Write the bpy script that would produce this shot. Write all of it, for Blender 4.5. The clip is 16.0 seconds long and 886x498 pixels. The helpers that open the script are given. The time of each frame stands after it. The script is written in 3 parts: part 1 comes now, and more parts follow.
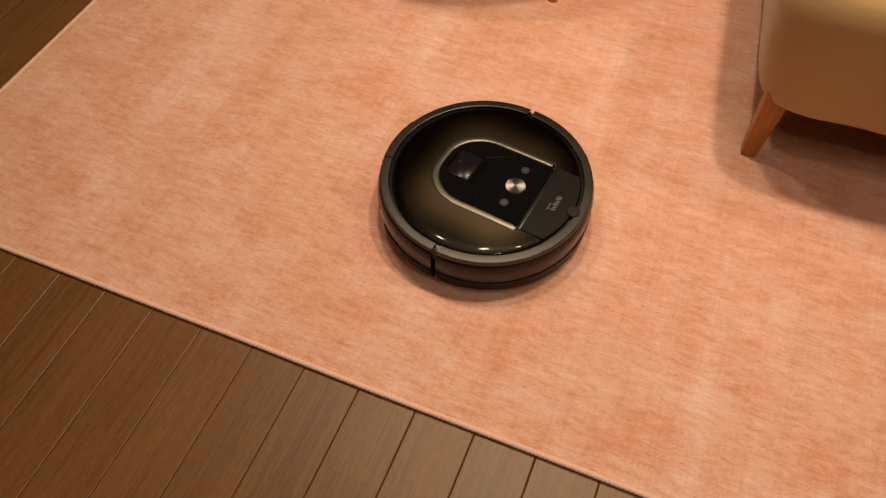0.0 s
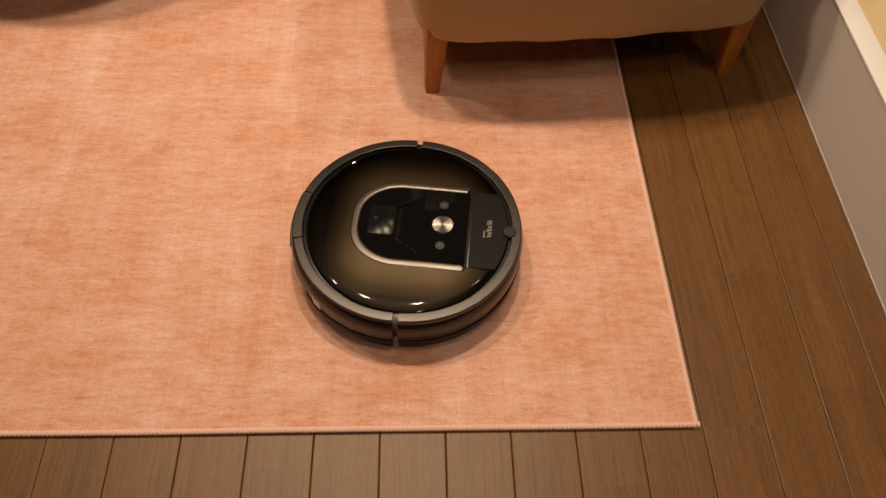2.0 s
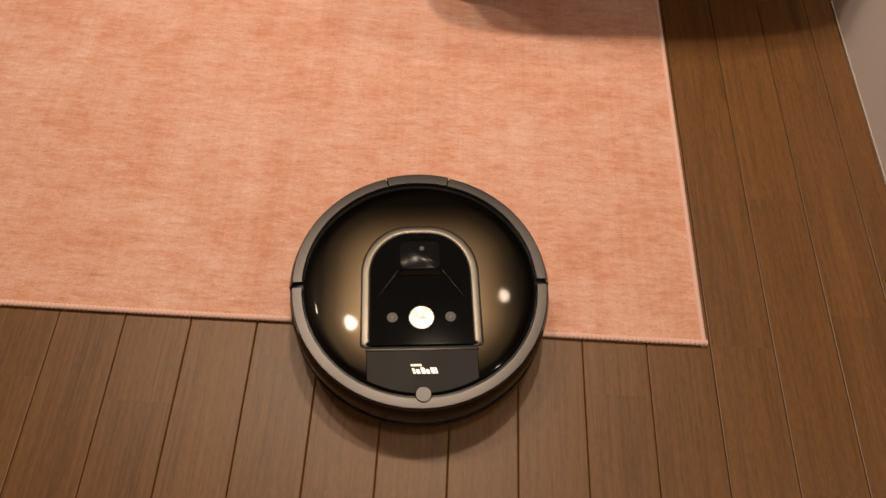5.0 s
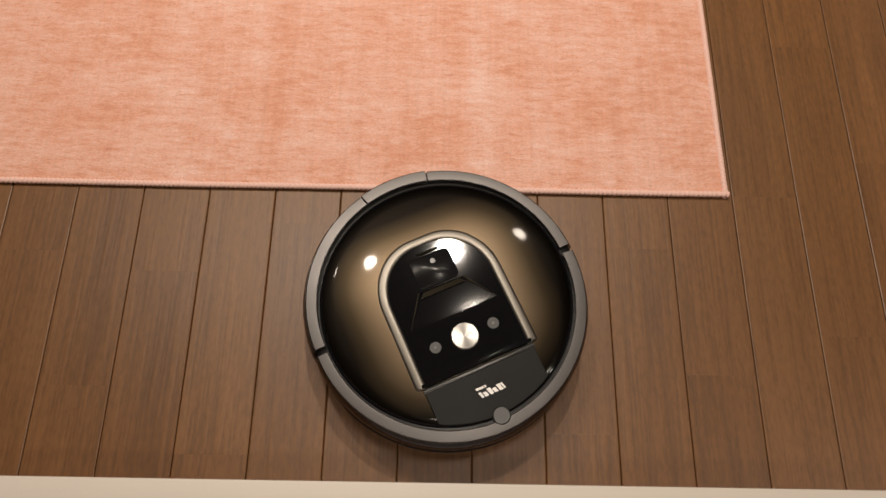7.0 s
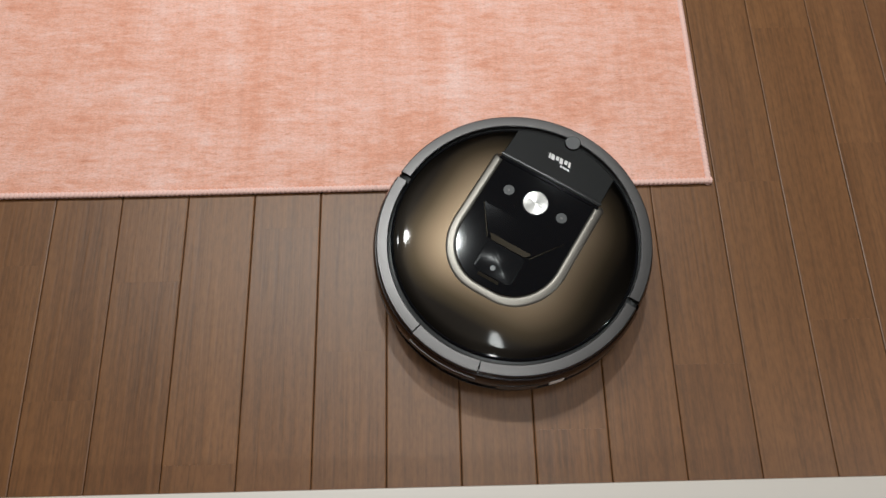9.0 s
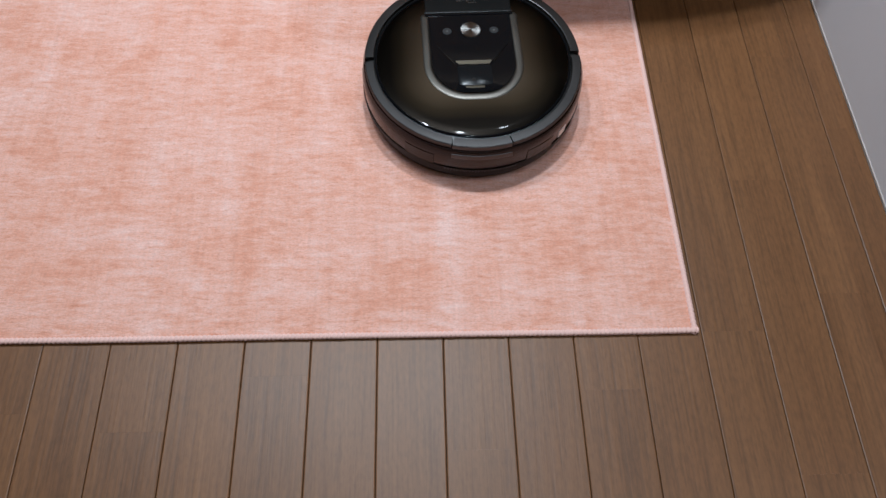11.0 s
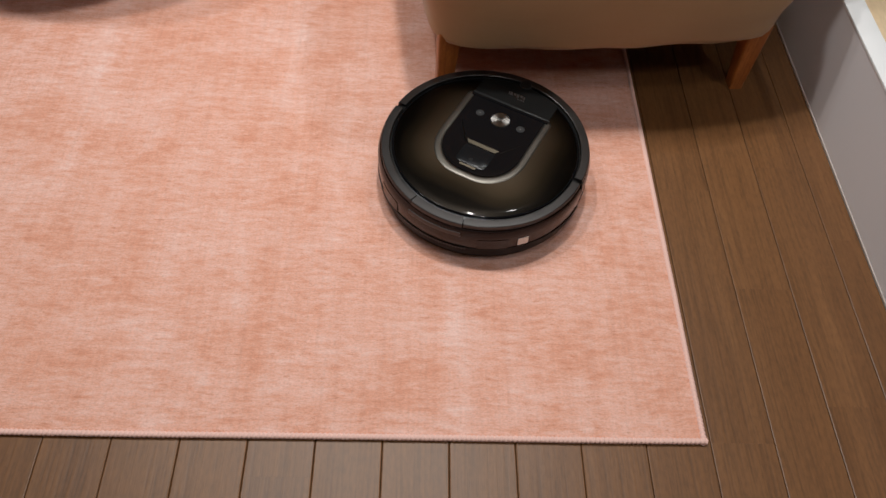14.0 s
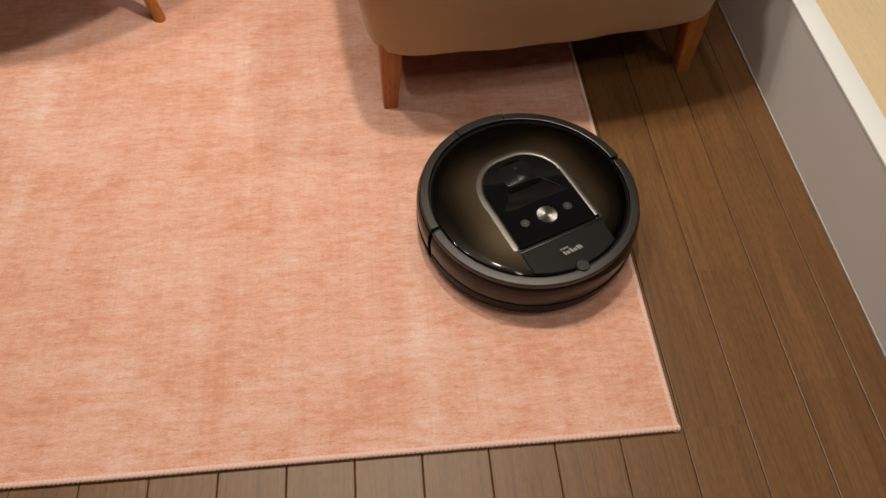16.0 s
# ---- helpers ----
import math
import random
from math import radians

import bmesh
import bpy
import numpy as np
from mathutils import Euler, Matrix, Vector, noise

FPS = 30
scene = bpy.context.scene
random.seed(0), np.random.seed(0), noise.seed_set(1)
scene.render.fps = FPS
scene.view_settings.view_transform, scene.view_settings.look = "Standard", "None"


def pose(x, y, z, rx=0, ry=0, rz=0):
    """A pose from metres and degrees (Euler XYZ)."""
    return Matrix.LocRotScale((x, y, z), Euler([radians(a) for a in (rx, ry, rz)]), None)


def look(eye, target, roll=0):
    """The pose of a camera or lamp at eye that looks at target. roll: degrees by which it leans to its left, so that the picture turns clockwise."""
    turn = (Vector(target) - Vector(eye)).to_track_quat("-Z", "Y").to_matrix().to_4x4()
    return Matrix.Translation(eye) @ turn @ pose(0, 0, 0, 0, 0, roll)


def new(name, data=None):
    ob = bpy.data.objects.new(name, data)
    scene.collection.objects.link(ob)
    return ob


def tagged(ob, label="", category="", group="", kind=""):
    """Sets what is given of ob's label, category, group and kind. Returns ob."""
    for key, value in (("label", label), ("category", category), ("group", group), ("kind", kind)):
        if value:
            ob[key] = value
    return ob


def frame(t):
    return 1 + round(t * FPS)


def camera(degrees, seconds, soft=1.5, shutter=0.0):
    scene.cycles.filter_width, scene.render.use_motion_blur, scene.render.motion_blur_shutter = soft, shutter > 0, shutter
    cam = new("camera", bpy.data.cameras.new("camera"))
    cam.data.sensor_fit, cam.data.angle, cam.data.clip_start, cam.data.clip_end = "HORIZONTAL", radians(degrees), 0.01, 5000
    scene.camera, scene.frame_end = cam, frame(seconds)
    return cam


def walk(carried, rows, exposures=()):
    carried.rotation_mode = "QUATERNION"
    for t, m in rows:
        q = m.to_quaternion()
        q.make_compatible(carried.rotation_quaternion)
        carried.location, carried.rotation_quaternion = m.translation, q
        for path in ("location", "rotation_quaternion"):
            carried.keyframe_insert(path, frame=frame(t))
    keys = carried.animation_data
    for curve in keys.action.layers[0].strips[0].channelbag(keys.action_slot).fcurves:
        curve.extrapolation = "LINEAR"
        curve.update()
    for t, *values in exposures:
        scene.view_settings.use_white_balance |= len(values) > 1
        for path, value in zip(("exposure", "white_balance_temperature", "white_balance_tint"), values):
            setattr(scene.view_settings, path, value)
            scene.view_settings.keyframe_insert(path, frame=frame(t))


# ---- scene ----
from mathutils.geometry import tessellate_polygon

cam = camera(61.1, 16.0)
# seconds, stops, kelvin, tint
EXPOSURES = [
    (0.0, -0.28, 6750, 11),
    (5.2, -0.27, 6200, 14),
    (7.3, 0.0, 5300, 7),
    (9.2, 0.08, 4490, 1),
    (11.3, 0.0, 4160, 1.5),
    (12.5, -0.11, 4400, 6.5),
    (14.5, -0.12, 4880, 4),
    (16.0, -0.12, 5300, 3),
]
PATH = [
    (0, (-0.514, -0.366, 1.036), (-0.983, 0.662, -0.614), -2.4),
    (0.5, (-0.49, -0.373, 1.025), (-0.82, 0.711, -0.623), -0.3),
    (1, (-0.443, -0.362, 1.022), (-0.619, 0.75, -0.631), 0.1),
    (1.5, (-0.412, -0.368, 1.02), (-0.417, 0.762, -0.63), 1.0),
    (2, (-0.406, -0.374, 1.021), (-0.338, 0.74, -0.638), 2.6),
    (2.5, (-0.399, -0.379, 1.022), (-0.319, 0.725, -0.643), 2.7),
    (3, (-0.396, -0.384, 1.02), (-0.309, 0.718, -0.646), 3.6),
    (3.5, (-0.402, -0.386, 1.024), (-0.329, 0.71, -0.647), 3.8),
    (4, (-0.404, -0.386, 1.021), (-0.368, 0.722, -0.644), 2.7),
    (4.5, (-0.403, -0.387, 1.017), (-0.373, 0.717, -0.65), 3.5),
    (5, (-0.408, -0.423, 0.981), (-0.372, 0.567, -0.756), 5.2),
    (5.2, (-0.411, -0.432, 0.969), (-0.384, 0.512, -0.794), 4.2),
    (7.3, (-0.416, -0.457, 0.957), (-0.41, 0.248, -0.915), 1.2),
    (7.5, (-0.407, -0.453, 0.959), (-0.412, 0.238, -0.918), 0.0),
    (8, (-0.404, -0.447, 0.959), (-0.402, 0.228, -0.924), -0.0),
    (8.5, (-0.399, -0.449, 0.954), (-0.391, 0.235, -0.925), -0.2),
    (9, (-0.39, -0.441, 0.955), (-0.378, 0.256, -0.919), -0.4),
    (9.2, (-0.385, -0.447, 0.951), (-0.374, 0.272, -0.915), -0.8),
    (11.5, (-0.406, -0.372, 0.999), (-0.335, 0.662, -0.711), 3.3),
    (12, (-0.407, -0.366, 1.006), (-0.342, 0.739, -0.66), 3.3),
    (12.5, (-0.409, -0.363, 1.01), (-0.338, 0.744, -0.655), 3.3),
    (13, (-0.411, -0.372, 1.004), (-0.337, 0.75, -0.65), 3.8),
    (13.5, (-0.419, -0.371, 1.006), (-0.342, 0.756, -0.644), 4.5),
    (14, (-0.421, -0.367, 1.006), (-0.347, 0.766, -0.641), 4.4),
    (14.5, (-0.412, -0.362, 1.006), (-0.339, 0.777, -0.636), 2.8),
    (15, (-0.409, -0.358, 1.006), (-0.332, 0.778, -0.638), 3.4),
    (15.5, (-0.391, -0.356, 1.005), (-0.309, 0.785, -0.636), 1.5),
    (16, (-0.375, -0.357, 1.007), (-0.266, 0.78, -0.635), 0.4),
]
walk(cam, [(t, look(eye, target, roll)) for t, eye, target, roll in PATH], EXPOSURES)

# ---- world, lamps, exposure ----
world = bpy.data.worlds.new("night")
scene.world = world
world.use_nodes = True
world.node_tree.nodes["Background"].inputs[0].default_value = (0.012, 0.011, 0.012, 1)
world.node_tree.nodes["Background"].inputs[1].default_value = 0.3

CEILING = 2.42
STEP = 0.19
LAMP_COLOUR = (1.0, 0.77, 0.53)
# downlights in the ceiling: x, y, watts, width
# the one at x 1.30 is added to brighten the raised floor and nosing
DOWNLIGHTS = [(-0.36, 0.78, 14.0, 0.11), (-0.93, 0.84, 11.3, 0.11), (0.21, 1.16, 4.8, 0.11), (1.30, -0.50, 6.5, 0.11), (-1.52, 0.88, 7.2, 0.11), (-0.45, -0.95, 3.8, 0.11)]
for lx, ly, watts, wide in DOWNLIGHTS:
    lamp = bpy.data.lights.new("downlight_lamp", "AREA")
    lamp.shape, lamp.size, lamp.energy, lamp.color = "DISK", wide, watts, LAMP_COLOUR
    lamp.spread = radians(125)
    new("downlight_lamp", lamp).matrix_world = pose(lx, ly, CEILING - 0.012)
# one long fitting over the step
LONG_X, LONG_Y = -0.24, -0.12
lamp = bpy.data.lights.new("long_lamp", "AREA")
lamp.shape, lamp.size, lamp.size_y, lamp.energy, lamp.color = "ELLIPSE", 0.10, 0.32, 4.2, LAMP_COLOUR
lamp.spread = radians(125)
new("long_lamp", lamp).matrix_world = pose(LONG_X, LONG_Y, CEILING - 0.012)

# ---- materials ----


def material(name, colour=(0.5, 0.5, 0.5), rough=0.5, metal=0.0, **more):
    m = bpy.data.materials.new(name)
    m.use_nodes = True
    b = m.node_tree.nodes["Principled BSDF"]
    b.inputs["Base Color"].default_value = (*colour, 1)
    b.inputs["Roughness"].default_value = rough
    b.inputs["Metallic"].default_value = metal
    for key, value in more.items():
        b.inputs[key.replace("_", " ")].default_value = value
    return m


class Net:
    """Short hand for the nodes of one material."""

    def __init__(self, m):
        self.tree = m.node_tree
        self.bsdf = self.tree.nodes["Principled BSDF"]

    def node(self, kind, **inputs):
        n = self.tree.nodes.new("ShaderNode" + kind)
        for key, value in inputs.items():
            self.put(n, key.replace("_", " "), value)
        return n

    def put(self, n, key, value):
        socket = n.inputs[int(key[1:])] if key[0] == "i" and key[1:].isdigit() else n.inputs[key]
        if hasattr(value, "is_output"):
            self.tree.links.new(value, socket)
        else:
            socket.default_value = value

    def math(self, op, a, b=0.0, c=0.0):
        n = self.tree.nodes.new("ShaderNodeMath")
        n.operation = op
        for i, v in enumerate((a, b, c)):
            self.put(n, "i%d" % i, v)
        return n.outputs[0]

    def coords(self, scale=(1, 1, 1), offset=None):
        tc = self.node("TexCoord").outputs["Object"]
        mp = self.node("Mapping", Vector=tc, Scale=scale)
        if offset is not None:
            self.put(mp, "Location", offset)
        return mp.outputs[0]

    def noise(self, vector, scale, detail=4, rough=0.55):
        return self.node("TexNoise", Vector=vector, Scale=scale, Detail=detail, Roughness=rough).outputs[0]

    def ramp(self, fac, stops):
        n = self.tree.nodes.new("ShaderNodeValToRGB")
        e = n.color_ramp.elements
        while len(e) < len(stops):
            e.new(0.5)
        for el, (p, c) in zip(e, stops):
            el.position, el.color = p, (*c, 1) if len(c) == 3 else c
        self.tree.links.new(fac, n.inputs[0])
        return n.outputs[0]

    def mix(self, fac, a, b, blend="MIX"):
        n = self.tree.nodes.new("ShaderNodeMix")
        n.data_type, n.blend_type = "RGBA", blend
        for i, v in ((0, fac), (6, a), (7, b)):
            if hasattr(v, "is_output"):
                self.tree.links.new(v, n.inputs[i])
            else:
                n.inputs[i].default_value = v if i == 0 else (*v, 1)
        return n.outputs[2]

    def bump(self, height, strength, distance):
        n = self.node("Bump", Strength=strength, Distance=distance, Height=height)
        self.tree.links.new(n.outputs[0], self.bsdf.inputs["Normal"])

    def out(self, key, value):
        self.tree.links.new(value, self.bsdf.inputs[key])


def grey(v):
    return (v, v, v)


def wood(name, dark, light, rough, along="y", fine=1.0, grainy=1.0):
    """Sawn boards, grain along one axis; each board takes its own tone."""
    m = material(name, light, rough, Specular_IOR_Level=0.43)
    n = Net(m)
    chance = n.node("ObjectInfo").outputs["Random"]
    shift = n.node("CombineXYZ", X=n.math("MULTIPLY", chance, 37.0), Y=n.math("MULTIPLY", chance, 91.0), Z=n.math("MULTIPLY", chance, 13.0)).outputs[0]
    stretch = {"y": (70, 2.4, 20), "x": (2.4, 70, 20), "z": (60, 60, 2.5)}[along]
    grain = n.noise(n.coords([s * fine for s in stretch], shift), 1.0, 6, 0.62)
    broad = n.noise(n.coords([s * 0.16 * fine for s in stretch], shift), 1.0, 3)
    pores = n.noise(n.coords([s * 3.5 * fine for s in stretch], shift), 1.0, 2, 0.5)
    tone = n.math("ADD", n.math("MULTIPLY", grain, 0.55), n.math("MULTIPLY", broad, 0.45))
    colour = n.ramp(tone, [(0.30, dark), (0.70, light)])
    colour = n.mix(0.6, colour, n.ramp(chance, [(0.0, grey(0.95)), (0.5, grey(0.98)), (1.0, grey(1.0))]), "MULTIPLY")
    colour = n.mix(0.52 * grainy, colour, n.ramp(pores, [(0.34, grey(0.66)), (0.5, grey(1.0)), (0.7, grey(1.12))]), "MULTIPLY")
    fleck = n.noise(n.coords([{70: 230, 60: 230, 2.4: 75, 2.5: 75, 20: 90}[s] * fine for s in stretch], shift), 1.0, 3, 0.6)
    colour = n.mix(0.5 * grainy, colour, n.ramp(fleck, [(0.34, grey(0.74)), (0.5, grey(1.0)), (0.68, grey(1.2))]), "MULTIPLY")
    n.out("Base Color", colour)
    n.out("Roughness", n.math("ADD", n.math("MULTIPLY", broad, 0.08), rough - 0.04))
    n.bump(n.math("ADD", grain, pores), 0.16, 0.0012)
    return m


def plaster(name, colour, rough=0.7, size=1.0):
    m = material(name, colour, rough)
    n = Net(m)
    soft = n.noise(n.coords((3 * size, 3 * size, 3 * size)), 1.0, 3)
    fine = n.noise(n.coords((220 * size, 220 * size, 220 * size)), 1.0, 2)
    n.out("Base Color", n.mix(soft, [c * 0.93 for c in colour], colour))
    n.bump(fine, 0.08, 0.001)
    return m


def cloth(name, dark, light):
    m = material(name, light, 0.9, Sheen_Weight=0.25, Sheen_Roughness=0.5)
    n = Net(m)
    tc = n.coords()
    warp = n.tree.nodes.new("ShaderNodeTexWave")
    n.put(warp, "Vector", tc), n.put(warp, "Scale", 190.0), n.put(warp, "Distortion", 1.5)
    weft = n.tree.nodes.new("ShaderNodeTexWave")
    weft.bands_direction = "Z"
    n.put(weft, "Vector", tc), n.put(weft, "Scale", 190.0), n.put(weft, "Distortion", 1.5)
    weave = n.math("MULTIPLY", warp.outputs[1], weft.outputs[1])
    soft = n.noise(n.coords((5, 5, 9)), 1.0, 4)
    n.out("Base Color", n.mix(n.math("ADD", n.math("MULTIPLY", weave, 0.3), n.math("MULTIPLY", soft, 0.7)), dark, light))
    folds = n.noise(n.coords((4, 4, 26)), 1.0, 3)
    n.bump(n.math("ADD", n.math("MULTIPLY", weave, 0.05), folds), 0.35, 0.006)
    return m


def rug_pile():
    m = material("rug_pile", (0.75, 0.42, 0.3), 0.95, Sheen_Weight=0.3, Sheen_Roughness=0.45)
    n = Net(m)
    wander = n.node("CombineXYZ", X=0.0, Y=n.math("MULTIPLY", n.noise(n.coords((9, 9, 1)), 1.0, 2), 0.014), Z=0.0).outputs[0]

    def pile(scale, offset=(0, 0, 0)):
        moved = n.node("VectorMath", i0=n.node("TexCoord").outputs["Object"], i1=wander).outputs[0]
        return n.node("Mapping", Vector=moved, Scale=scale, Location=offset).outputs[0]

    streak = n.noise(pile((24, 84, 1)), 1.0, 7, 0.74)
    short = n.noise(pile((72, 170, 1)), 1.0, 5, 0.68)
    cloud = n.noise(pile((6.0, 10, 1)), 1.0, 6, 0.68)
    lane = n.noise(n.coords((15, 1.1, 1), (3.1, 0.4, 0)), 1.0, 6, 0.7)
    fluff = n.noise(n.coords((420, 620, 1)), 1.0, 3, 0.6)
    tone = n.math("ADD", n.math("MULTIPLY", streak, 0.34), n.math("MULTIPLY", short, 0.16))
    tone = n.math("ADD", tone, n.math("MULTIPLY", cloud, 0.30))
    tone = n.math("ADD", tone, n.math("MULTIPLY", lane, 0.14))
    # lighter lanes where the pile was brushed: x, lean, width, middle y, half length, weight
    sep = n.node("SeparateXYZ", Vector=n.node("TexCoord").outputs["Object"]).outputs
    for x0, lean, wide, mid, half, weight in ((-1.018, 0.0, 0.016, 0.66, 0.22, 0.07), (-0.975, 0.1, 0.010, 0.72, 0.14, 0.04), (-0.36, -0.05, 0.022, 0.25, 0.17, 0.05), (-1.24, 0.0, 0.018, 0.46, 0.22, 0.05), (-0.655, 0.1, 0.014, 0.78, 0.13, 0.06), (-0.56, 0.05, 0.020, 0.46, 0.26, 0.04), (-0.80, -0.08, 0.016, 0.30, 0.24, 0.04), (-1.45, 0.0, 0.03, 0.35, 0.3, 0.04)):
        y = n.math("SUBTRACT", sep[1], mid)
        d = n.math("DIVIDE", n.math("SUBTRACT", n.math("SUBTRACT", sep[0], x0), n.math("MULTIPLY", y, lean)), wide)
        a = n.math("DIVIDE", 1.0, n.math("ADD", 1.0, n.math("POWER", n.math("ABSOLUTE", d), 3.0)))
        b = n.math("DIVIDE", 1.0, n.math("ADD", 1.0, n.math("POWER", n.math("ABSOLUTE", n.math("DIVIDE", y, half)), 5.0)))
        tone = n.math("ADD", tone, n.math("MULTIPLY", n.math("MULTIPLY", a, b), n.math("MULTIPLY", streak, weight * 1.25)))
    colour = n.ramp(tone, [(0.350, (0.60, 0.262, 0.158)), (0.435, (0.685, 0.352, 0.243)), (0.50, (0.755, 0.447, 0.353)), (0.595, (0.835, 0.598, 0.535))])
    flecks = n.ramp(n.noise(pile((46, 230, 1), (7, 2, 0)), 1.0, 5, 0.7), [(0.31, (0.76, 0.60, 0.46)), (0.42, grey(1.0))])
    colour = n.mix(0.8, colour, flecks, "MULTIPLY")
    warp = n.ramp(n.noise(n.coords((150, 4, 1), (2, 9, 0)), 1.0, 3, 0.6), [(0.32, grey(0.90)), (0.5, grey(1.0)), (0.68, grey(1.06))])
    colour = n.mix(0.4, colour, warp, "MULTIPLY")
    strands = n.ramp(n.noise(n.coords((260, 420, 1), (1, 5, 0)), 1.0, 3, 0.7), [(0.34, grey(0.74)), (0.52, grey(1.0)), (0.68, grey(1.13))])
    n.out("Base Color", n.mix(0.5, colour, strands, "MULTIPLY"))
    n.bump(n.math("ADD", n.math("MULTIPLY", fluff, 0.6), n.math("MULTIPLY", short, 0.8)), 0.55, 0.003)
    return m


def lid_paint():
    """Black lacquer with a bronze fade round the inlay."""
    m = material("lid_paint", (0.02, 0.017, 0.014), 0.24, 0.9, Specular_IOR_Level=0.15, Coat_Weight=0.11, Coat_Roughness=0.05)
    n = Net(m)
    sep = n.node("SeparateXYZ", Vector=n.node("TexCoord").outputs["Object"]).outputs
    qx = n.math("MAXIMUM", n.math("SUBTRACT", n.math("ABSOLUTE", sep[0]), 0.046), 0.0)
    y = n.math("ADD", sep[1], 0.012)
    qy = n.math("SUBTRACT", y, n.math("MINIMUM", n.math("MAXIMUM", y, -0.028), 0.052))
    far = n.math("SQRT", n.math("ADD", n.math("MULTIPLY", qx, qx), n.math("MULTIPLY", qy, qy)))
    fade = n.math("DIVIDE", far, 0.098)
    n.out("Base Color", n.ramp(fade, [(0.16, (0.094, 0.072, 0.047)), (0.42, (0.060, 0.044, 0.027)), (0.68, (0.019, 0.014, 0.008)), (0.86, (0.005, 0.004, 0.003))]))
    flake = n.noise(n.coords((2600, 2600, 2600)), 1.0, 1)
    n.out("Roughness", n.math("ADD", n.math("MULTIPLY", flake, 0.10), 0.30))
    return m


def brushed():
    m = material("brushed_steel", (0.36, 0.35, 0.335), 0.34, 1.0, Anisotropic=0.85)
    n = Net(m)
    tangent = n.node("Tangent")
    tangent.direction_type, tangent.axis = "RADIAL", "Z"
    n.out("Tangent", tangent.outputs[0])
    return m


def satin(name, colour, rough, bump=0.05, **more):
    m = material(name, colour, rough, **more)
    n = Net(m)
    fine = n.noise(n.coords((900, 900, 900)), 1.0, 2)
    soft = n.noise(n.coords((14, 14, 14)), 1.0, 3)
    n.out("Roughness", n.math("ADD", n.math("MULTIPLY", soft, 0.14), rough - 0.07))
    n.bump(fine, bump, 0.0004)
    return m


M_FLOOR = wood("dark_floor_wood", (0.118, 0.0520, 0.0150), (0.184, 0.0860, 0.0260), 0.43)
M_PALE = wood("pale_floor_wood", (0.72, 0.56, 0.35), (0.80, 0.64, 0.42), 0.4, grainy=0.3)
M_LEG = wood("orange_leg_wood", (0.31, 0.098, 0.016), (0.50, 0.180, 0.034), 0.34, "z")
M_TABLE = wood("table_wood", (0.22, 0.09, 0.025), (0.36, 0.16, 0.05), 0.38, "x")
M_SUB = material("joint_shadow_board", (0.012, 0.008, 0.006), 0.9)
M_WHITE = plaster("white_nosing", (0.93, 0.93, 0.95), 0.4)
# the nosing white with weaker light put into its colour; also the riser's foot strip
M_WHITE_DIM = plaster("dimmed_white", (0.66, 0.60, 0.54), 0.5)
M_FACE = plaster("riser_panel", (0.79, 0.76, 0.785), 0.6)
# wall and ceiling colours kept dark to cut bounce light and reflections
M_WALL = plaster("dark_unseen_wall", (0.075, 0.062, 0.05))
M_CEIL = plaster("darkened_ceiling", (0.13, 0.121, 0.11))
M_RUG = rug_pile()
M_BIND = plaster("rug_binding", (0.80, 0.54, 0.47), 0.9, 6.0)
M_CHAIR = cloth("beige_slipcover", (0.43, 0.272, 0.120), (0.56, 0.378, 0.184))
M_UNDER = material("black_webbing", (0.02, 0.018, 0.016), 0.9)
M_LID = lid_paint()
M_RIM = satin("grey_satin_plastic", (0.078, 0.074, 0.073), 0.37, metal=1.0)
M_BLACK = satin("black_plastic", (0.007, 0.007, 0.007), 0.32)
M_MATTE = satin("matt_black_plastic", (0.006, 0.006, 0.006), 0.45, 0.12, Specular_IOR_Level=0.15)
M_GLOSS = material("gloss_black_inlay", (0.005, 0.005, 0.006), 0.05, Specular_IOR_Level=0.28)
M_SMOKE = material("smoked_window", (0.010, 0.005, 0.004), 0.16, Specular_IOR_Level=0.3)
M_GLASS = material("camera_window", (0.009, 0.009, 0.010), 0.2, Specular_IOR_Level=0.12)
M_PANE = material("infrared_window", (0.006, 0.004, 0.004), 0.2, Specular_IOR_Level=0.3)
M_TRIM = satin("champagne_trim", (0.145, 0.134, 0.118), 0.38, 0.02, metal=0.95)
M_STEEL = brushed()
M_DOT = material("grey_button", (0.014, 0.014, 0.015), 0.45)
M_EDGE = material("polished_bronze_edge", (0.026, 0.022, 0.016), 0.36, 1.0)
M_INK = material("grey_print", (0.25, 0.245, 0.24), 0.30, 1.0)
M_DARKINK = material("dark_print", (0.10, 0.095, 0.09), 0.5)
M_STICKER = satin("pale_sticker", (0.85, 0.78, 0.72), 0.45)
M_RUBBER = material("rubber", (0.016, 0.016, 0.016), 0.75)
M_BULB = material("lamp_diffuser", (0.9, 0.85, 0.75), 0.5)

# ---- mesh helpers ----


def mesh_of(name, bm, mat, smooth=False):
    me = bpy.data.meshes.new(name)
    bm.normal_update()
    bm.to_mesh(me)
    bm.free()
    me.materials.append(mat)
    if smooth:
        for p in me.polygons:
            p.use_smooth = True
        me.set_sharp_from_angle(angle=radians(smooth if smooth is not True else 40))
    return me


def thing(name, bm, mat, label, category, kind="", group="", smooth=False):
    return tagged(new(name, mesh_of(name, bm, mat, smooth)), label, category, group, kind)


def part(name, bm, mat, parent, label="", smooth=False, kind=""):
    ob = new(name, mesh_of(name, bm, mat, smooth))
    ob.parent = parent
    return tagged(ob, label, kind=kind)


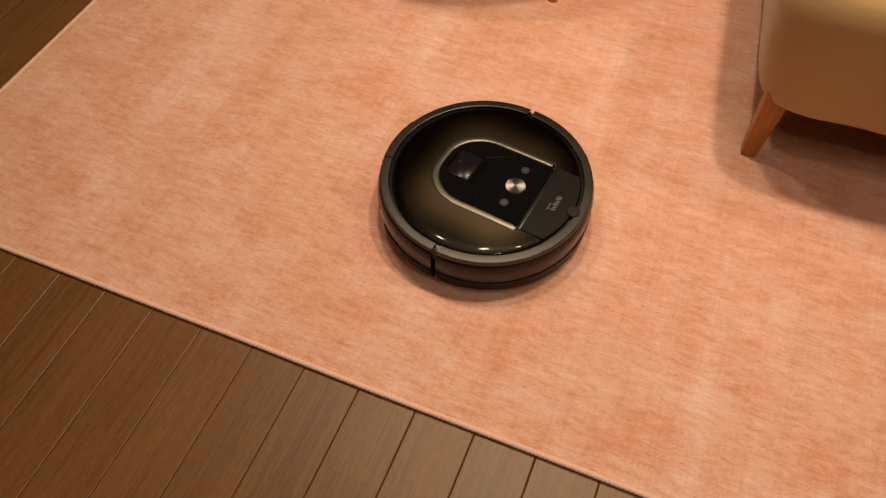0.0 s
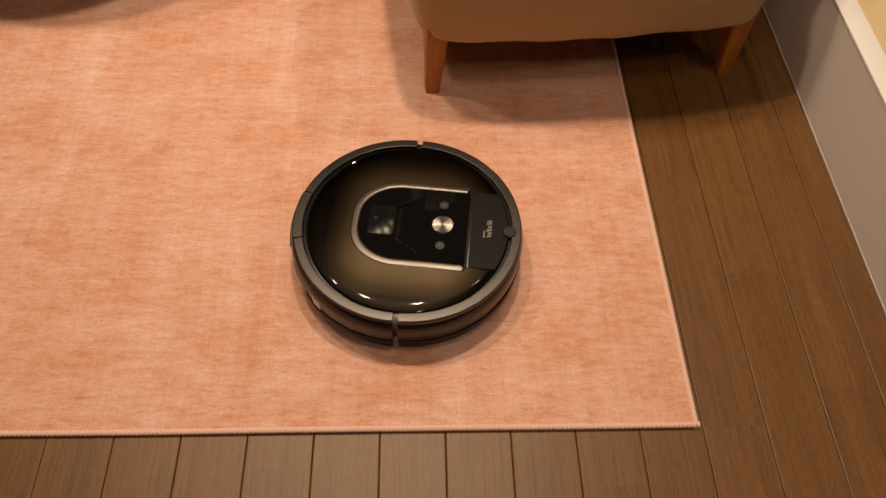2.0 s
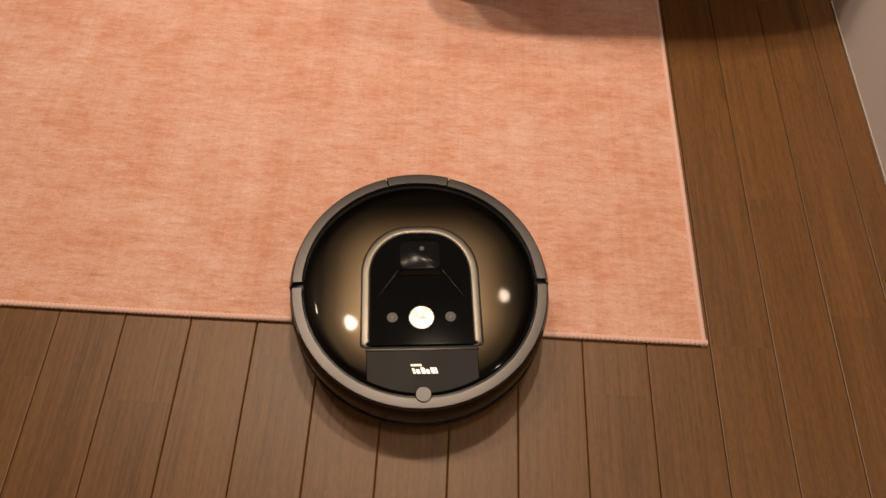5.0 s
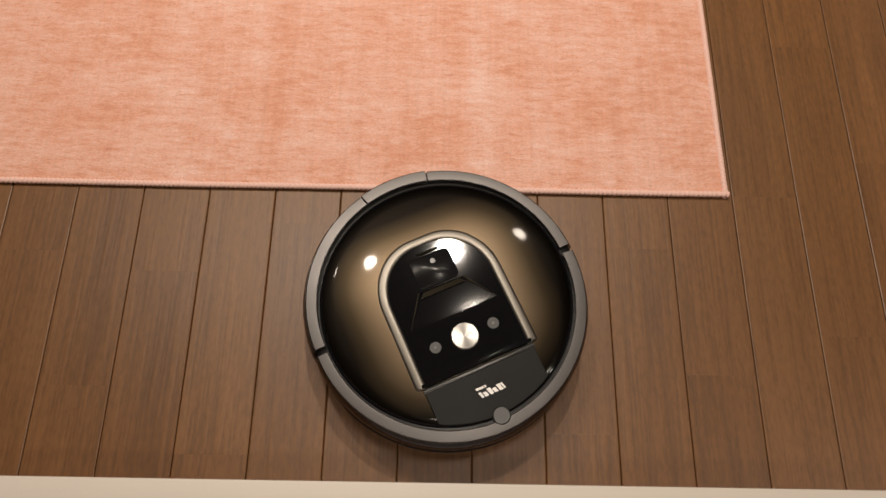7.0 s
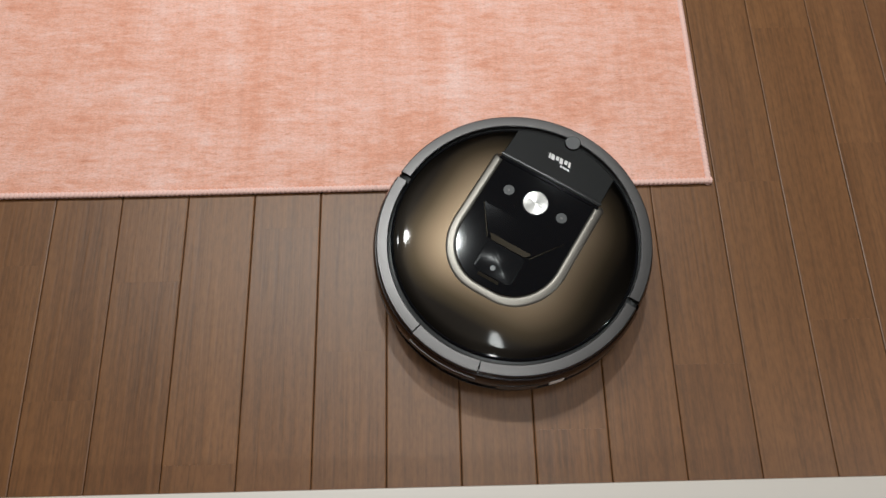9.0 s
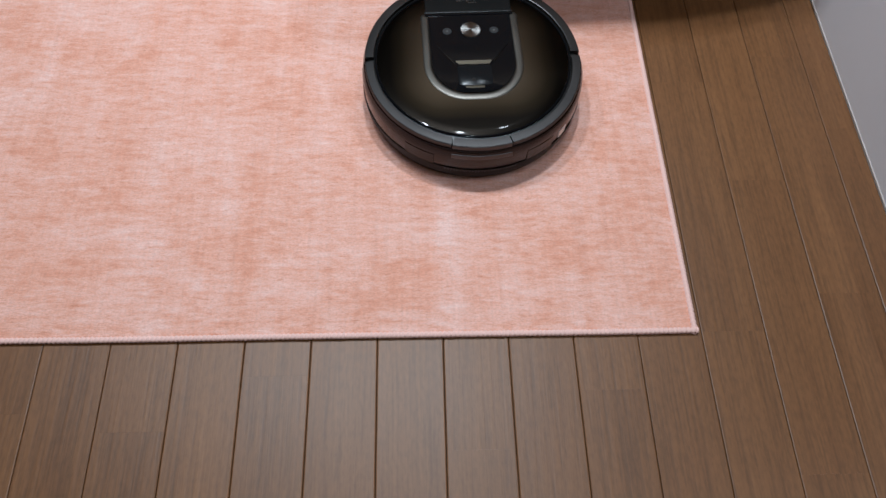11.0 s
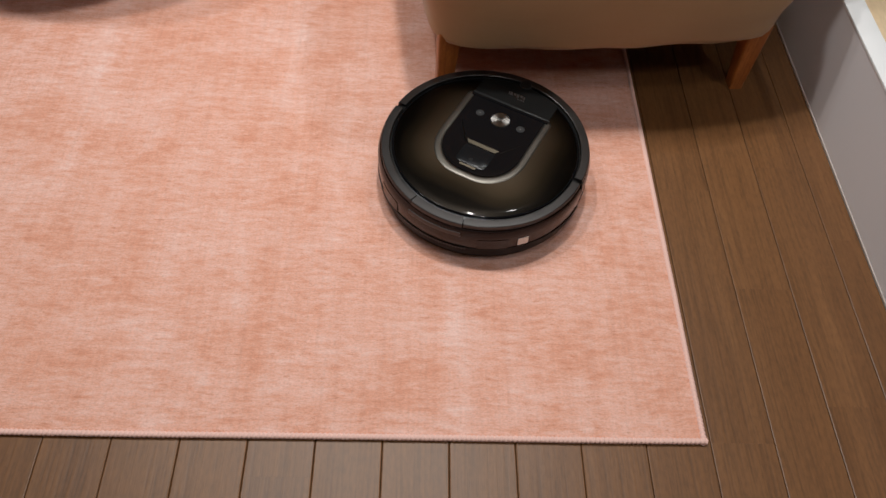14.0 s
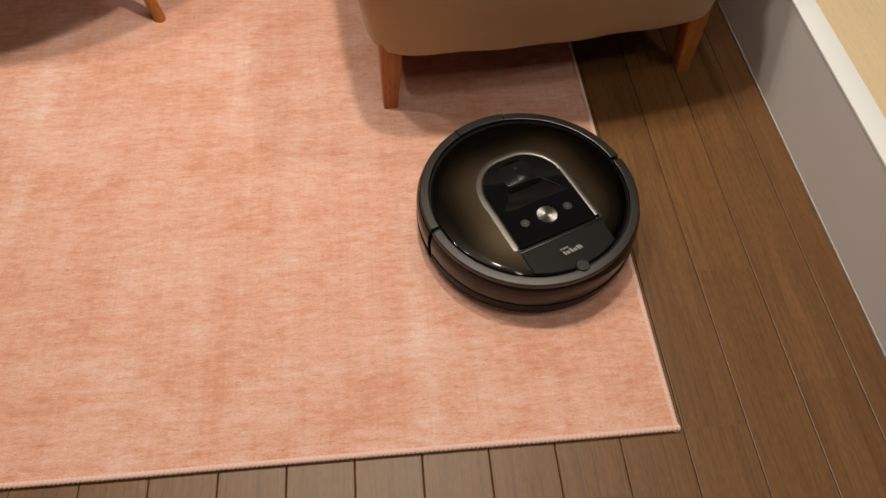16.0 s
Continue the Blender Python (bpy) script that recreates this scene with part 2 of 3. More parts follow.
def root(name, label, category, m=None, group=""):
    ob = tagged(new(name), label, category, group)
    ob.empty_display_size = 0.05
    if m is not None:
        ob.matrix_world = m
    return ob


def box(x0, x1, y0, y1, z0, z1, bevel=0.0, bm=None, segments=2):
    bm = bm or bmesh.new()
    geom = bmesh.ops.create_cube(bm, size=1.0, matrix=Matrix.Translation(((x0 + x1) / 2, (y0 + y1) / 2, (z0 + z1) / 2)) @ Matrix.Diagonal((x1 - x0, y1 - y0, z1 - z0, 1)))
    if bevel:
        edges = list({e for v in geom["verts"] for e in v.link_edges})
        bmesh.ops.bevel(bm, geom=edges, offset=bevel, segments=segments, affect="EDGES", profile=0.6)
    return bm


def lathe(profile, a0=0.0, a1=360.0, segments=96, bm=None):
    """Turns a closed profile of (r, z) round z, from a0 to a1 degrees, with end caps where it is not a full turn."""
    bm = bm or bmesh.new()
    full = abs(a1 - a0) >= 360
    count = segments if full else max(2, int(segments * (a1 - a0) / 360))
    rows = []
    for i in range(count if full else count + 1):
        a = radians(a0 + (a1 - a0) * i / count)
        rows.append([bm.verts.new((r * math.cos(a), r * math.sin(a), z)) for r, z in profile])
    for i in range(count):
        p, q = rows[i], rows[(i + 1) % len(rows)]
        for j in range(len(profile)):
            k = (j + 1) % len(profile)
            bm.faces.new((p[j], q[j], q[k], p[k]))
    if not full:
        bm.faces.new(rows[0])
        bm.faces.new(rows[-1][::-1])
    bmesh.ops.remove_doubles(bm, verts=bm.verts, dist=1e-6)
    bmesh.ops.recalc_face_normals(bm, faces=bm.faces)
    return bm


def disc(x, y, z0, z1, r, edge=0.0, segments=32):
    e = edge or (z1 - z0) * 0.3
    bm = lathe([(0, z0), (r, z0), (r, z1 - e), (r - e, z1), (0, z1)], segments=segments)
    bmesh.ops.translate(bm, verts=bm.verts, vec=(x, y, 0))
    return bm


def loft(rings, closed=True, caps=True, bm=None):
    bm = bm or bmesh.new()
    rows = [[bm.verts.new(p) for p in ring] for ring in rings]
    n = len(rows[0])
    for p, q in zip(rows, rows[1:]):
        for i in range(n if closed else n - 1):
            bm.faces.new((p[i], p[(i + 1) % n], q[(i + 1) % n], q[i]))
    if caps:
        bm.faces.new(rows[0][::-1])
        bm.faces.new(rows[-1])
    bmesh.ops.recalc_face_normals(bm, faces=bm.faces)
    return bm


def squircle(cx, cy, z, hx, hy, power=5.0, count=64, bow=0.0):
    """A rounded rectangle; bow pushes the front side outwards in its middle."""
    ring = []
    for i in range(count):
        a = 2 * math.pi * i / count
        c, s = math.cos(a), math.sin(a)
        x = hx * math.copysign(abs(c) ** (2 / power), c)
        y = hy * math.copysign(abs(s) ** (2 / power), s)
        if y < 0:
            y -= bow * (1 - (x / hx) ** 2) * (-y / hy)
        ring.append((cx + x, cy + y, z))
    return ring


def softbox(cx, cy, z, hx, hy, power=9.0, count=144, bow=0.0):
    """A rounded rectangle with even spacing; bow pushes the front side outwards in its middle."""
    ring = []
    for i in range(count):
        a = 2 * math.pi * i / count
        c, s = math.cos(a), math.sin(a)
        d = (abs(c / hx) ** power + abs(s / hy) ** power) ** (-1 / power)
        x, y = d * c, d * s
        if y < 0:
            y -= bow * (1 - (x / hx) ** 2) * (-y / hy)
        ring.append((cx + x, cy + y, z))
    return ring


def ruffle(bm, amount, scale, seed=0.0):
    for v in bm.verts:
        d = noise.noise_vector(Vector((v.co.x * scale + seed, v.co.y * scale, v.co.z * scale * 1.6)))
        v.co += d * amount


# ---- setting: walls, ceiling, steps ----
X0, X1, Y0, Y1 = -2.75, 2.10, -2.30, 3.35
PIT_X, PIT_Y = 0.330, -0.407

# unseen walls and ceiling close the room; their dark colour holds down fill light
thing("wall_north", box(X0, X1, Y1, Y1 + 0.12, -0.05, CEILING), M_WALL, "unseen wall behind the rug, dark to cut bounce light", "wall", "structure")
thing("wall_south", box(X0, X1, Y0 - 0.12, Y0, -0.05, CEILING), M_WALL, "unseen wall behind the raised floor, dark to cut bounce light", "wall", "structure")
thing("wall_west", box(X0 - 0.12, X0, Y0 - 0.12, Y1 + 0.12, -0.05, CEILING), M_WALL, "unseen side wall, dark to cut bounce light", "wall", "structure")
thing("wall_east", box(X1, X1 + 0.12, Y0 - 0.12, Y1 + 0.12, -0.05, CEILING), M_WALL, "unseen side wall beside raised floor, dark to cut bounce light", "wall", "structure")
thing("ceiling", box(X0 - 0.12, X1 + 0.12, Y0 - 0.12, Y1 + 0.12, CEILING, CEILING + 0.1), M_CEIL, "unseen ceiling with recessed downlights, dark to cut bounce light", "ceiling", "structure")

for lx, ly, watts, wide in DOWNLIGHTS:
    r = wide / 2 + 0.008
    dl = root("downlight", "small round white recessed ceiling downlight", "lamp", pose(lx, ly, CEILING), "ceiling downlights")
    part("rim", lathe([(r, -0.001), (r + 0.008, -0.001), (r + 0.008, -0.004), (r, -0.008)], segments=40), M_CEIL, dl, smooth=True)
    part("diffuser", lathe([(0, -0.001), (r - 0.001, -0.001), (r - 0.001, -0.005), (0, -0.005)], segments=40), M_BULB, dl, "warm frosted disc")
fitting = root("long_ceiling_light", "long white recessed ceiling light with a frosted cover", "lamp", pose(LONG_X, LONG_Y, CEILING))
part("rim", loft([squircle(0, 0, z, 0.060 + e, 0.170 + e, 3.0, 48) for z, e in ((-0.001, 0.012), (-0.006, 0.012), (-0.008, 0.006), (-0.006, 0.0))], caps=False), M_CEIL, fitting, smooth=60)
part("diffuser", loft([squircle(0, 0, z, 0.058, 0.168, 3.0, 48) for z in (-0.001, -0.005)]), M_BULB, fitting, "warm frosted cover")

# low risers up to the raised floor on two sides of the sunken seating area
thing("riser_east", box(PIT_X, PIT_X + 0.03, PIT_Y, Y1, -0.02, STEP - 0.006), M_FACE, "low pale grey painted riser of the raised floor", "step", "structure")
thing("riser_south", box(X0, PIT_X, PIT_Y - 0.03, PIT_Y, -0.02, STEP - 0.021), M_FACE, "low pale grey painted riser of the raised floor", "step", "structure")
# added strip that stands in for a thin line of light at the foot
thing("riser_lit_line", box(PIT_X - 0.0012, PIT_X - 0.0002, PIT_Y + 0.01, Y1, 0.001, 0.0038), M_WHITE_DIM, "thin added strip for the lit line along the riser's foot", "trim", "structure")
thing("step_nosing_east", box(PIT_X - 0.001, PIT_X + 0.038, PIT_Y - 0.004, Y1, STEP - 0.0055, STEP, 0.0012), M_WHITE, "white lacquered nosing along the raised floor", "step edge", "structure", smooth=True)
# same white nosing as the east side, darker colour for the dimmer light here
thing("step_nosing_south", box(X0, PIT_X - 0.006, PIT_Y - 0.040, PIT_Y + 0.004, STEP - 0.020, STEP, 0.003), M_WHITE_DIM, "white lacquered nosing along the raised floor, its colour dimmed for weaker light", "step edge", "structure", smooth=True)
thing("subfloor", box(X0, PIT_X + 0.02, PIT_Y - 0.02, Y1, -0.06, -0.006), M_SUB, "dark board under the floor planks", "floor", "structure")

# ---- armchair ----


def leg_tapered(top, foot, height, lean):
    """A square tapered leg from z = height down to 0; lean moves its foot."""
    rings = []
    for k in range(7):
        s = k / 6
        h = foot + (top - foot) * s
        cx, cy = lean[0] * (1 - s), lean[1] * (1 - s)
        rings.append(squircle(cx, cy, height * s, h / 2, h / 2, 9.0, 24))
    return loft(rings)


def armchair(m):
    chair = root("armchair", "beige fabric slipcovered armchair on tapered wooden legs", "armchair", m)
    hx, hy = 0.322, 0.325
    rings = []
    for z, gx, gy, bow in ((0.140, -0.030, -0.03, 0.008), (0.133, -0.012, -0.012, 0.016), (0.134, -0.004, -0.004, 0.018), (0.145, 0.0, 0.0, 0.020), (0.158, 0.001, 0.0005, 0.023), (0.18, 0.004, 0.002, 0.030), (0.24, 0.014, 0.013, 0.032), (0.31, 0.024, 0.024, 0.034), (0.36, 0.026, 0.024, 0.032), (0.385, 0.018, 0.006, 0.026), (0.392, 0.0, -0.03, 0.02)):
        rings.append(softbox(0, 0, z, hx + gx, hy + gy, 11.0, 144, bow))
    bm = loft(rings)
    for v in bm.verts:
        if v.co.z < 0.16:
            v.co.z += 0.0016 * math.sin(v.co.x * 17) + 0.0012 * math.sin(v.co.x * 43 + v.co.y * 30)
    ruffle(bm, 0.0035, 9.0)
    part("seat_body", bm, M_CHAIR, chair, "beige slipcover with a loose rounded hem", smooth=60)
    for s in (-1, 1):
        rings = [squircle(s * (0.256 + f), 0.02, z, w, 0.30 + g, 4.0, 72) for z, f, w, g in ((0.36, 0, 0.055, -0.01), (0.40, 0.012, 0.062, 0.0), (0.50, 0.02, 0.066, 0.006), (0.58, 0.022, 0.062, 0.004), (0.605, 0.022, 0.050, -0.012), (0.615, 0.022, 0.030, -0.04))]
        bm = loft(rings)
        ruffle(bm, 0.003, 8.0, s)
        part("arm", bm, M_CHAIR, chair, smooth=60)
    rings = [squircle(0, 0.25 + b, z, w, 0.075 + g, 4.5, 72) for z, b, w, g in ((0.36, 0, 0.30, 0), (0.45, 0.01, 0.32, 0.004), (0.60, 0.04, 0.325, 0.004), (0.72, 0.07, 0.315, -0.004), (0.77, 0.08, 0.295, -0.02), (0.785, 0.082, 0.26, -0.04))]
    bm = loft(rings)
    ruffle(bm, 0.004, 7.0, 5)
    part("backrest", bm, M_CHAIR, chair, smooth=60)
    rings = [squircle(0, -0.055, z, 0.232 + g, 0.245 + g, 5.0, 72, 0.02) for z, g in ((0.385, -0.01), (0.40, 0), (0.43, 0.004), (0.455, -0.004), (0.468, -0.03))]
    bm = loft(rings)
    ruffle(bm, 0.003, 8.0, 9)
    part("seat_cushion", bm, M_CHAIR, chair, smooth=60)
    part("underside", box(-0.27, 0.27, -0.27, 0.27, 0.137, 0.143), M_UNDER, chair, "black cloth underside")
    for sx, sy, drop in ((-1, -1, 0.0), (1, -1, 0.0), (-1, 1, 0.0), (1, 1, 0.0)):
        bm = leg_tapered(0.043, 0.026, 0.148 - drop, (0.006 * sx, 0.008 * sy))
        bmesh.ops.translate(bm, verts=bm.verts, vec=(sx * 0.282, sy * 0.290, drop))
        part("leg", bm, M_LEG, chair, "orange-brown tapered wooden leg", smooth=40)
    return chair


armchair(pose(-0.122, 1.000, 0.0045, 0, 0.85, 6.0))

# ---- low round table with splayed legs ----


def round_table(m):
    table = root("coffee_table", "low round wooden table on splayed legs over the rug", "table", m)
    part("tabletop", lathe([(0, 0.395), (0.408, 0.395), (0.421, 0.402), (0.423, 0.410), (0.419, 0.420), (0, 0.420)], segments=96), M_TABLE, table, smooth=40)
    part("apron", lathe([(0.27, 0.355), (0.285, 0.355), (0.285, 0.395), (0.27, 0.395)], segments=72), M_TABLE, table, smooth=40)
    for k in range(4):
        a = radians(-46 + 90 * k)
        rings = []
        for i in range(9):
            s = i / 8
            d = 0.425 - 0.155 * s
            r = 0.011 + 0.009 * s
            ring = [(d * math.cos(a) + r * math.cos(2 * math.pi * j / 20), d * math.sin(a) + r * math.sin(2 * math.pi * j / 20), 0.008 + 0.387 * s) for j in range(20)]
            rings.append(ring)
        part("leg", loft(rings), M_LEG, table, "round tapered wooden leg", smooth=40)
    return table


round_table(pose(-1.130, 1.262, 0))

# ---- rug ----
RUG_X0, RUG_X1, RUG_Y0, RUG_Y1, RUG_Z = -1.770, -0.0085, 0.002, 2.42, 0.0085


def rug():
    thing_rug = root("rug", "salmon pink streaky short-pile rug with bound edges", "rug")
    nx, ny = 60, 80
    bm = bmesh.new()
    grid = []
    for j in range(ny + 1):
        row = []
        for i in range(nx + 1):
            x = RUG_X0 + 0.004 + (RUG_X1 - RUG_X0 - 0.008) * i / nx
            y = RUG_Y0 + 0.004 + (RUG_Y1 - RUG_Y0 - 0.008) * j / ny
            edge = i in (0, nx) or j in (0, ny)
            z = RUG_Z + (0.0 if edge else 0.0007 * noise.noise(Vector((x * 6, y * 6, 0))))
            row.append(bm.verts.new((x, y, z - (0.002 if edge else 0))))
        grid.append(row)
    for j in range(ny):
        for i in range(nx):
            bm.faces.new((grid[j][i], grid[j][i + 1], grid[j + 1][i + 1], grid[j + 1][i]))
    rim = [e for e in bm.edges if e.is_boundary]
    low = bmesh.ops.extrude_edge_only(bm, edges=rim)["geom"]
    for v in low:
        if isinstance(v, bmesh.types.BMVert):
            v.co.z = 0.0008
    part("rug_face", bm, M_RUG, thing_rug, "streaky salmon pile", smooth=50)

    def binding(p, q):
        """Overcast stitches round one edge."""
        p, q = Vector(p), Vector(q)
        length = (q - p).length
        along = (q - p).normalized()
        side = Vector((along.y, -along.x, 0))
        count = int(length / 0.0016)
        rings = []
        for i in range(count + 1):
            d = length * i / count
            puff = 1.0 + 0.16 * math.sin(2 * math.pi * d / 0.0064) + 0.05 * noise.noise(Vector((d * 60, p.x, p.y)))
            sway = 0.0012 * noise.noise(Vector((d * 3.5, p.y * 9, 2)))
            ring = []
            for j in range(8):
                a = 2 * math.pi * j / 8
                slant = 0.0018 * math.sin(a)
                ring.append(tuple(p + along * (d + slant) + side * (0.0044 * puff * math.cos(a) + sway - 0.003) + Vector((0, 0, 0.0050 + 0.0044 * puff * math.sin(a)))))
            rings.append(ring)
        part("binding", loft(rings), M_BIND, thing_rug, "pink overcast stitched edge", smooth=60)

    binding((RUG_X0, RUG_Y0, 0), (RUG_X1, RUG_Y0, 0))
    binding((RUG_X1, RUG_Y0, 0), (RUG_X1, RUG_Y1, 0))
    binding((RUG_X1, RUG_Y1, 0), (RUG_X0, RUG_Y1, 0))
    binding((RUG_X0, RUG_Y1, 0), (RUG_X0, RUG_Y0, 0))
    return thing_rug


rug()

# ---- robot vacuum: front is +y, floor contact at z = 0 ----


def u_ring(half, front, back, corner, z, count=96):
    """Outline of the inlay: a flat back at y = back, rounded at the front, starting at the middle of the back."""
    pts = [(0, back), (half, back)]
    for i in range(25):
        a = radians(90 * i / 24)
        pts.append((half - corner + corner * math.cos(a), front - corner * 1.12 + corner * 1.12 * math.sin(a)))
    half_path = pts
    path = half_path + [(-x, y) for x, y in reversed(half_path[1:])] + [(0, back)]
    lengths = [0.0]
    for p, q in zip(path, path[1:]):
        lengths.append(lengths[-1] + math.dist(p, q))
    ring = []
    for i in range(count):
        want = lengths[-1] * i / count
        k = max(j for j in range(len(lengths) - 1) if lengths[j] <= want)
        f = (want - lengths[k]) / max(lengths[k + 1] - lengths[k], 1e-9)
        ring.append((path[k][0] + f * (path[k + 1][0] - path[k][0]), path[k][1] + f * (path[k + 1][1] - path[k][1]), z))
    return ring


def dome(x, y):
    d = math.hypot(x, y)
    return 0.0915 - 0.0048 * (d / 0.154) ** 3


def flat_text(words, size):
    curve = bpy.data.curves.new("text", "FONT")
    curve.body, curve.size, curve.align_x, curve.align_y, curve.extrude = words, size, "CENTER", "CENTER", 0.0001
    ob = bpy.data.objects.new("text", curve)
    scene.collection.objects.link(ob)
    me = bpy.data.meshes.new_from_object(ob.evaluated_get(bpy.context.evaluated_depsgraph_get()))
    bpy.data.objects.remove(ob)
    bm = bmesh.new()
    bm.from_mesh(me)
    bpy.data.meshes.remove(me)
    return bm


PROUD = 0.0075


def robot_vacuum():
    bot = root("robot_vacuum", "round black and bronze robot vacuum cleaner with glossy lid", "robot vacuum")
    part("chassis", lathe([(0, 0.013), (0.150, 0.013), (0.160, 0.018), (0.164, 0.030), (0.164, 0.076), (0, 0.076)]), M_BLACK, bot, smooth=40)
    # bumper round the front half, body shell round the rear half
    wall = [(0.160, 0.018), (0.1665, 0.0135), (0.1720, 0.0165), (0.1765, 0.028), (0.1790, 0.040), (0.1796, 0.064), (0.1787, 0.0750), (0.1758, 0.0806), (0.160, 0.0806)]
    bumper = part("bumper", lathe(wall, -0.4, 180.4, 144), M_SMOKE, bot, "glossy dark smoked front bumper", smooth=30)
    part("skirt", lathe([(0.160, 0.0095), (0.1690, 0.0095), (0.1745, 0.0130), (0.1784, 0.025), (0.1800, 0.0385), (0.166, 0.0385)], -0.2, 180.2, 144), M_MATTE, bumper, smooth=30)
    shell = part("rear_shell", lathe([(r - 0.0015, z) for r, z in wall], 180.5, 359.5, 144), M_SMOKE, bot, "glossy dark rear shell", smooth=30)
    part("skirt", lathe([(0.158, 0.0095), (0.1680, 0.0095), (0.1735, 0.0130), (0.1771, 0.025), (0.1785, 0.0385), (0.164, 0.0385)], 180.7, 359.3, 144), M_MATTE, shell, smooth=30)
    # top rim in sections with gaps at the sides
    rim = [(0.1588, 0.0800), (0.1734, 0.0800), (0.1740, 0.0810), (0.1740, 0.0868), (0.1735, 0.0884), (0.1723, 0.0892), (0.1650, 0.0896), (0.1602, 0.0896), (0.1592, 0.0891), (0.1588, 0.087)]
    front_rims = []
    for a0, a1, dr in ((-0.3, 74.2, 0), (74.9, 105.1, 0.0012), (105.8, 180.3, 0), (180.8, 359.2, 0.0)):
        piece = part("rim", lathe([(r + dr * (r > 0.17), z + dr * 0.3) for r, z in rim], a0, a1, 160), M_RIM, bot, "satin dark grey plastic rim", smooth=12)
        if a0 < 170:
            front_rims.append(piece)
    part("rim_gap", lathe([(0.146, 0.066), (0.1730, 0.066), (0.1730, 0.0803), (0.1660, 0.0835), (0.146, 0.0835)]), M_BLACK, bot, smooth=35)
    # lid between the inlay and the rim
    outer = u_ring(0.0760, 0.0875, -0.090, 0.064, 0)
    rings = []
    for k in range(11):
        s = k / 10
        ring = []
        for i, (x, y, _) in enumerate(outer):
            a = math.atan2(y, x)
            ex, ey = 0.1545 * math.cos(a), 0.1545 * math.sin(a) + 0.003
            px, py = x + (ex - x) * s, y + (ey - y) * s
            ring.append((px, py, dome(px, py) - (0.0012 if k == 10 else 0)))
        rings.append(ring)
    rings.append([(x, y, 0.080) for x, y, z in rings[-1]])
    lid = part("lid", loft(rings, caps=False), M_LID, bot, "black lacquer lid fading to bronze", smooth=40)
    part("bezel", lathe([(0.1546, 0.080), (0.1584, 0.080), (0.1584, 0.0838), (0.1578, 0.0854), (0.1566, 0.0865), (0.1554, 0.0868), (0.1546, 0.0862)]), M_GLOSS, lid, smooth=40).location = (0, 0.003, 0)
    # champagne trim
    prof = ((0.0808, 0.0918, 0.0667, -0.0006), (0.0798, 0.0908, 0.0660, 0.0003), (0.0775, 0.0885, 0.0645, 0.0008), (0.0722, 0.0834, 0.0606, 0.0012), (0.0690, 0.0804, 0.0580, 0.0009), (0.0672, 0.0788, 0.0565, -0.0008))
    rings = []
    for half, front, corner, dz in prof:
        rings.append([(x, y, dome(x * 0.9, y * 0.9) + dz) for x, y, _ in u_ring(half, front, -0.0905, corner, 0)])
    part("trim", loft(rings, caps=False), M_TRIM, bot, "champagne metallic surround of the inlay", smooth=60)
    # inlay with its sloped camera recess
    top = 0.0922
    edge = u_ring(0.0674, 0.0790, -0.0880, 0.0567, top, 72)
    hole = [(-0.058, -0.020, top), (0.058, -0.020, top), (0.029, 0.021, top), (-0.029, 0.021, top)]
    bm = bmesh.new()
    flat = [Vector(p) for p in edge], [Vector(p) for p in hole]
    verts = [bm.verts.new(p) for p in edge + hole]
    for tri in tessellate_polygon(flat):
        bm.faces.new([verts[i] for i in tri])
    a, b, c, d = verts[-4:]
    low_c, low_d = bm.verts.new((0.0275, 0.0195, top - 0.0026)), bm.verts.new((-0.0275, 0.0195, top - 0.0026))
    bm.faces.new((a, b, low_c, low_d))
    bm.faces.new((b, c, low_c))
    bm.faces.new((d, a, low_d))
    bm.faces.new((c, d, low_d, low_c))
    bmesh.ops.recalc_face_normals(bm, faces=bm.faces)
    if sum(f.normal.z for f in bm.faces) < 0:
        bmesh.ops.reverse_faces(bm, faces=bm.faces)
    inlay = part("inlay", bm, M_GLOSS, bot, "gloss black inlay plate")
    part("camera_window", loft([squircle(0, 0.0440, z, 0.0275 - e, 0.0210 - e, 7.0, 40) for z, e in ((top - 0.001, 0), (top + 0.0004, 0), (top + 0.0008, 0.0006))]), M_GLASS, inlay, "small dark glass camera window", smooth=40)
    part("lens", disc(0.003, 0.054, top + 0.0006, top + 0.0012, 0.0035), M_BLACK, inlay)
    # polished facets round the camera recess
    part("recess_bar", loft([[(-0.024 - e, 0.0205, z - 0.0012), (0.024 + e, 0.0205, z - 0.0012), (0.030 + e, 0.0135, z + 0.0006), (-0.030 - e, 0.0135, z + 0.0006)] for z, e in ((top - 0.003, 0.0005), (top - 0.0004, 0.0))]), M_EDGE, inlay, "narrow polished bronze facet")
    part("recess_bar", loft([[(-0.013 - e, 0.0700, z - 0.0006), (0.016 + e, 0.0700, z - 0.0006), (0.016 + e, 0.0665, z + 0.0006), (-0.013 - e, 0.0665, z + 0.0006)][::-1] for z, e in ((top - 0.001, 0.0005), (top + 0.0006, 0.0))]), M_EDGE, inlay, "narrow polished bronze facet")
    # thin added rods stand in for the highlights along the recess sides
    for s in (-1, 1):
        p, q = Vector((s * 0.058, -0.020, top)), Vector((s * 0.030, 0.0205, top))
        axis = (q - p).normalized()
        side = axis.cross(Vector((0, 0, 1)))
        part("recess_glint", loft([[tuple(c + side * (w * math.cos(k * math.pi / 3)) + Vector((0, 0, w * 0.7 * math.sin(k * math.pi / 3)))) for k in range(6)] for c, w in ((p, 0.0004), (p.lerp(q, 0.5), 0.0008), (q, 0.0010))]), M_EDGE, inlay, smooth=80)
